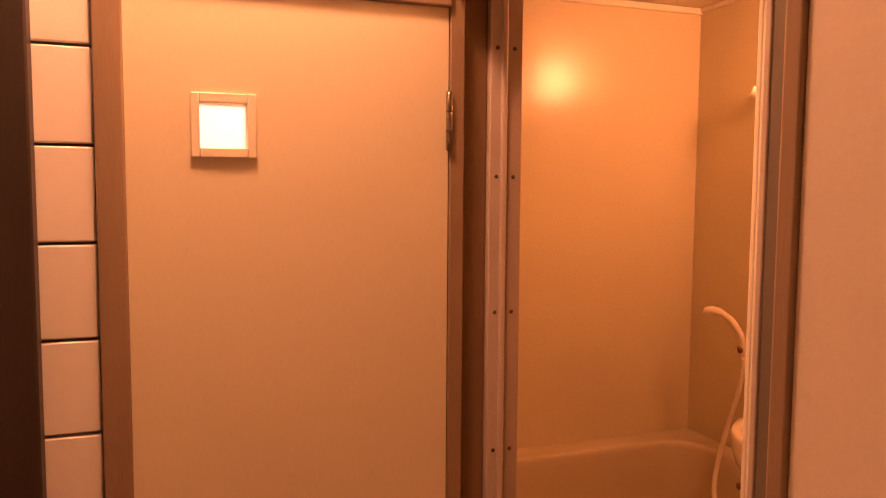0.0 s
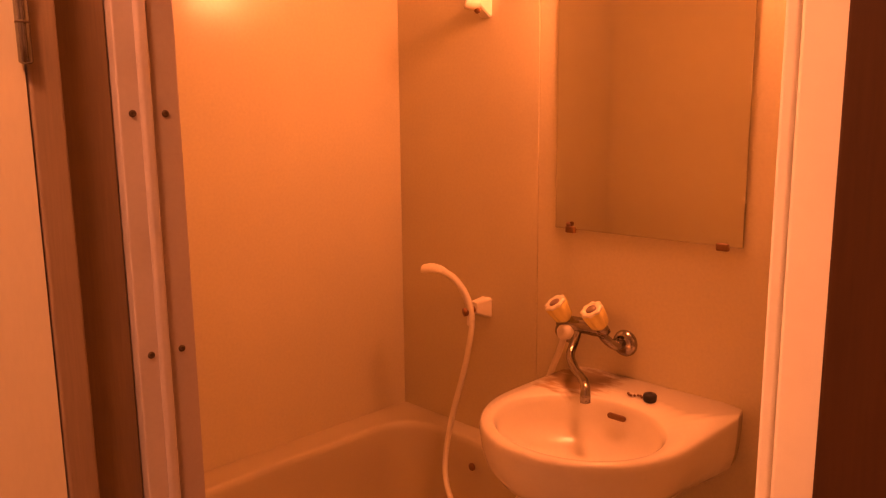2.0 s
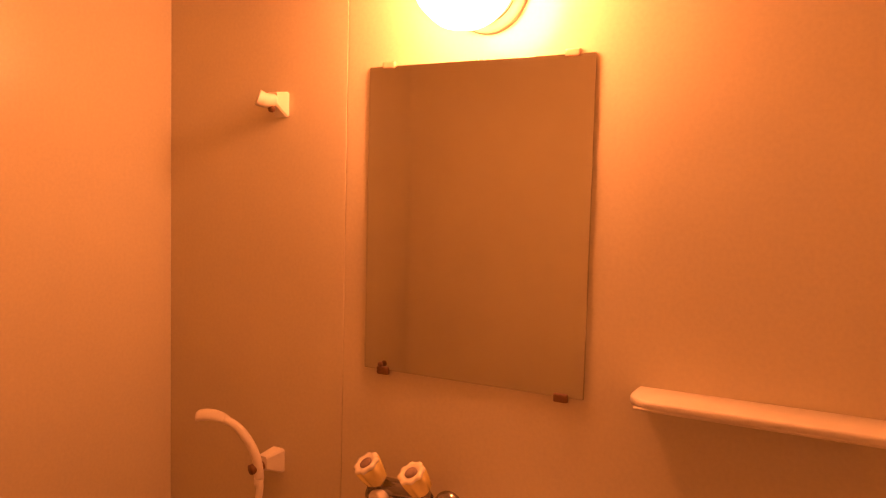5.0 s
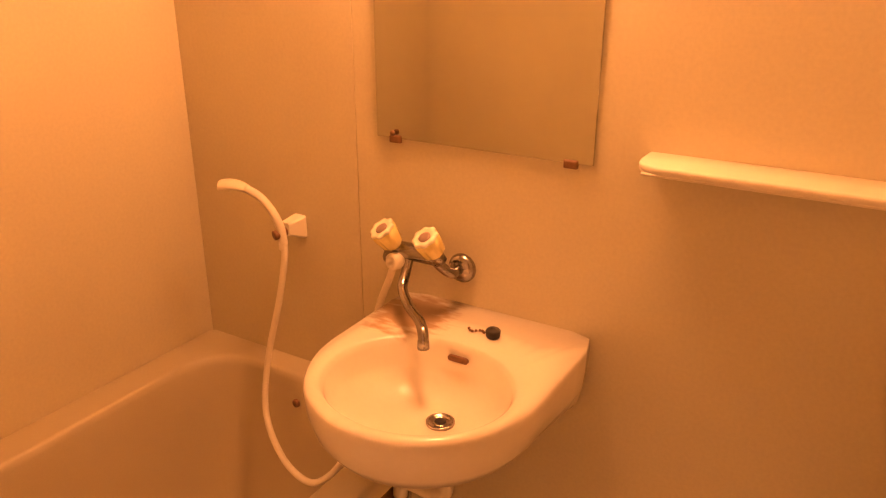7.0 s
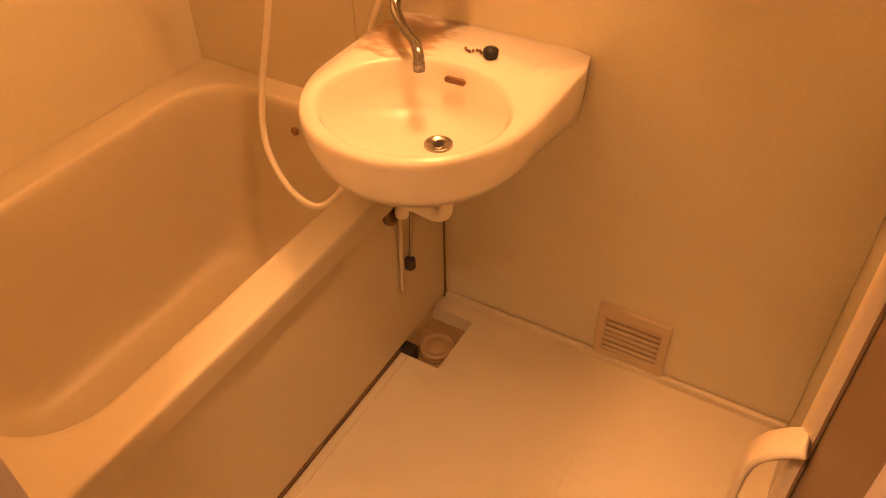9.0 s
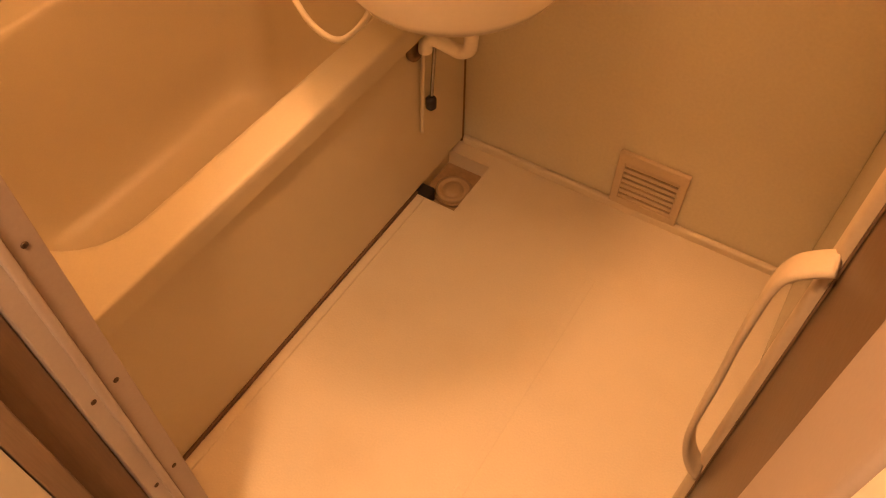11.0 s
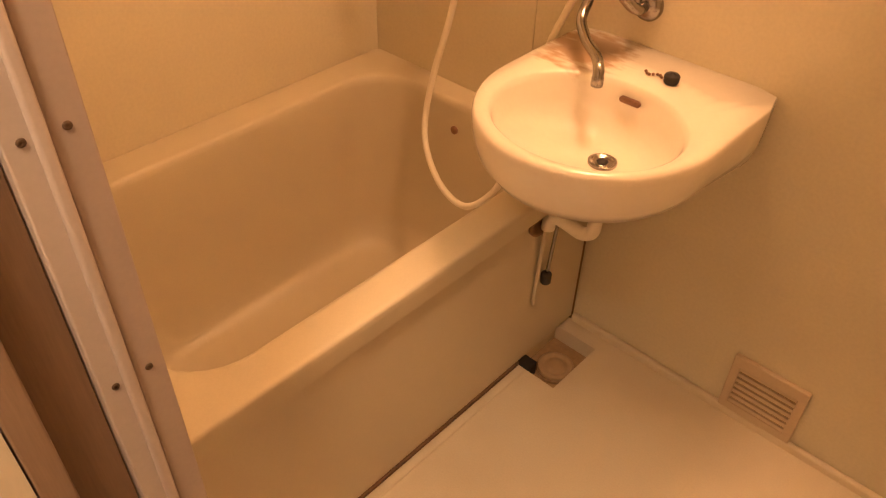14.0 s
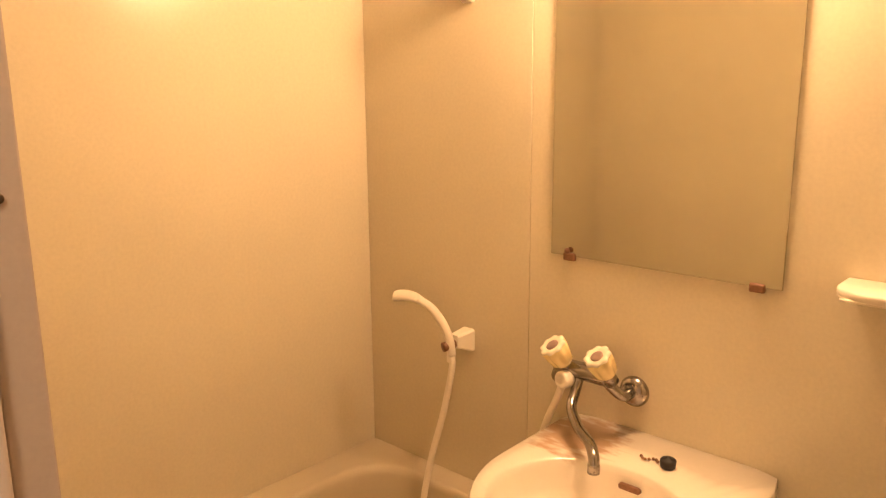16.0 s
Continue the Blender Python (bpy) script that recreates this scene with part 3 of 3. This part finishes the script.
for z in (0.378, 0.634, 0.893, 1.163, 1.421, 1.66):
    for y in (-1.2, -1.165):
        part("screw", lathe([(0.004, 0), (0.0037, 0.0013), (0.0016, 0.0018), (0.001, 0.001)], (0.938, y, z), (1, 0, 0), 12), SCREW, frame_l, "rusty screw head")

# ---- hallway ----
hall = structure("hall_floor", box(0.9, 3.3, -3.2, -1.2, -0.16, -0.1), HALLFLOOR, "brown vinyl hallway floor", "floor")
structure("hall_ceiling", box(0.9, 3.3, -3.2, -1.2, 2.42, 2.47), CEIL, "pale hallway ceiling", "ceiling")
post = structure("trim", box(0.87, 0.925, -1.268, -1.215, -0.1, 2.42, 0.002), DARKWOOD, "dark wooden reveal beside the bathroom frame", "wood trim")
part("stop", box(0.87, 0.948, -1.298, -1.269, -0.1, 2.42, 0.003), WOOD, post)
wh = structure("hall_wall_west", box(0.86, 0.944, -1.894, -1.224, 1.765, 2.42), PLASTER, "plain hallway wall above the toilet door", "wall")
part("wall", box(0.86, 0.90, -3.2, -1.89, -0.1, 2.42), GROUT, wh, "grout bed of the tiled wall")
part("casing", box(0.87, 0.957, -1.888, -1.845, -0.1, 1.764, 0.003), WOOD, wh, "brown wooden door casing")
part("casing", box(0.87, 0.957, -1.844, -1.299, 1.722, 1.764, 0.003), WOOD, wh, "brown wooden door casing")
structure("hall_wall_north", box(1.839, 3.3, -1.368, -1.25, -0.1, 2.42), PLASTER, "pale hallway wall beside the bathroom", "wall")
structure("hall_wall_east", box(3.3, 3.36, -3.2, -1.2, -0.1, 2.42), PLASTER, "pale hallway end wall", "wall")
structure("hall_wall_south", box(0.9, 3.3, -3.26, -3.2, -0.1, 2.42), PLASTER, "pale hallway wall", "wall")
rc = structure("trim", box(1.820, 1.838, -1.372, -1.25, -0.1, 2.42, 0.003), WOOD, "brown wooden corner trim of the hallway wall", "wood trim")
part("reveal", box(1.618, 1.683, -1.195, -1.187, -0.1, 2.42, 0.002), REDWOOD, rc, "dark red-brown wooden reveal")
part("bead", box(1.684, 1.692, -1.264, -1.236, -0.1, 2.42, 0.002), ALU, rc, "pale edge bead")
part("panel", box(1.693, 1.736, -1.262, -1.22, -0.1, 2.42), GREYPANEL, rc, "grey-brown panel")
part("gasket", box(1.737, 1.7495, -1.268, -1.22, -0.1, 2.42, 0.002), TEAL, rc, "dark teal seam")
part("panel", box(1.7505, 1.8195, -1.262, -1.22, -0.1, 2.42), DARKWOOD, rc, "dark wooden reveal")
structure("bathroom_wall_top", box(0.95, 1.81, -1.3, -1.225, 1.765, 2.42), PLASTER, "plain wall above the bathroom doorway", "wall")
single("dark_post", box(0.945, 0.99, -2.12, -1.972, -0.1, 2.42, 0.004), POST, "blackened wooden post beside the tiled wall", "post")

light = thing("ceiling_light", "lit round white ceiling light in the hallway", "lamp", base=(HALL[0], HALL[1], 2.42))
part("housing", lathe([(0.125, 0), (0.125, 0.022), (0.115, 0.03), (0.05, 0.03)], (HALL[0], HALL[1], 2.4195), (0, 0, -1), 32), WHITE, light)
part("diffuser", lathe([(0.105, 0), (0.105, 0.03), (0.09, 0.046), (0.05, 0.056), (0.01, 0.058)], (HALL[0], HALL[1], 2.389), (0, 0, -1), 32), HALLLIGHT, light, "glowing white diffuser")

# ---- toilet door and the closet behind it ----
tdoor = thing("toilet_door", "closed beige door with a small lit frosted window", "door")
sl = box(0.905, 0.945, -1.8448, -1.3, -0.09, 1.46)
box(0.905, 0.945, -1.8448, -1.3, 1.537, 1.7215, into=sl)
box(0.905, 0.945, -1.8448, -1.734, 1.46, 1.537, into=sl)
box(0.905, 0.945, -1.654, -1.3, 1.46, 1.537, into=sl)
part("slab", sl, DOORMAT, tdoor)
wf = box(0.9, 0.953, -1.746, -1.732, 1.446, 1.551, 0.002)
box(0.9, 0.953, -1.656, -1.642, 1.446, 1.551, 0.002, into=wf)
box(0.9, 0.9525, -1.732, -1.656, 1.535, 1.551, 0.002, into=wf)
box(0.9, 0.954, -1.732, -1.656, 1.446, 1.462, 0.002, into=wf)
win = part("window_frame", wf, WHITE, tdoor, "cream window frame")
part("pane", box(0.92, 0.924, -1.733, -1.655, 1.461, 1.536), FROST, win, "frosted glass pane")
h = part("hinge", lathe([(0.004, -0.002), (0.0062, 0.0), (0.0062, 0.103), (0.004, 0.105)], (0.951, -1.3, 1.468), (0, 0, 1), 14), CHROME, tdoor, "worn chrome hinge")
for k in (0.034, 0.068):
    part("knuckle_ring", lathe([(0.0064, 0), (0.0068, 0.001), (0.0064, 0.002)], (0.951, -1.3, 1.468 + k), (0, 0, 1), 14), SCREW, h)
part("hinge", lathe([(0.004, -0.002), (0.0062, 0.0), (0.0062, 0.103), (0.004, 0.105)], (0.951, -1.3, 0.15), (0, 0, 1), 14), CHROME, tdoor, "worn chrome hinge")
closet = structure("toilet_closet", box(0.0, 0.04, -1.95, -1.25, -0.1, 2.42), PLASTER, "plain walls of the toilet closet", "wall")
part("wall", box(0.04, 0.86, -1.29, -1.25, -0.1, 2.42), PLASTER, closet)
part("wall", box(0.04, 0.86, -1.95, -1.91, -0.1, 2.42), PLASTER, closet)
part("ceiling", box(0.04, 0.86, -1.91, -1.29, 2.2, 2.42), PLASTER, closet)
part("floor", box(0.04, 0.86, -1.91, -1.29, -0.1, -0.05), PLASTER, closet)
bulb = thing("toilet_lamp", "lit round lamp inside the toilet closet", "lamp")
part("globe", lathe([(0.02, -0.07), (0.06, -0.05), (0.08, 0.0), (0.06, 0.05), (0.02, 0.07)], (0.35, -1.60, 1.62), (0, 0, 1), 24), TOILETLIGHT, bulb)
part("stem", lathe([(0.012, 0.07), (0.012, 0.59)], (0.35, -1.60, 1.62), (0, 0, 1), 12), WHITE, bulb)

# wall tiles, 150 mm
tile_mesh = mesh_of(box(0.9005, 0.943, -0.0743, 0.0743, -0.0743, 0.0743, 0.003, 1), TILEMAT)
for i in range(8):
    for j in range(15):
        ob = new("tile", tile_mesh)
        ob.location = (0, -1.8905 - 0.0365 - 0.15 * i, 1.615 + 0.0765 - 0.153 * j + 0.306)
        ob.parent = wh
        if i == 0:
            ob.location.y = -1.9645
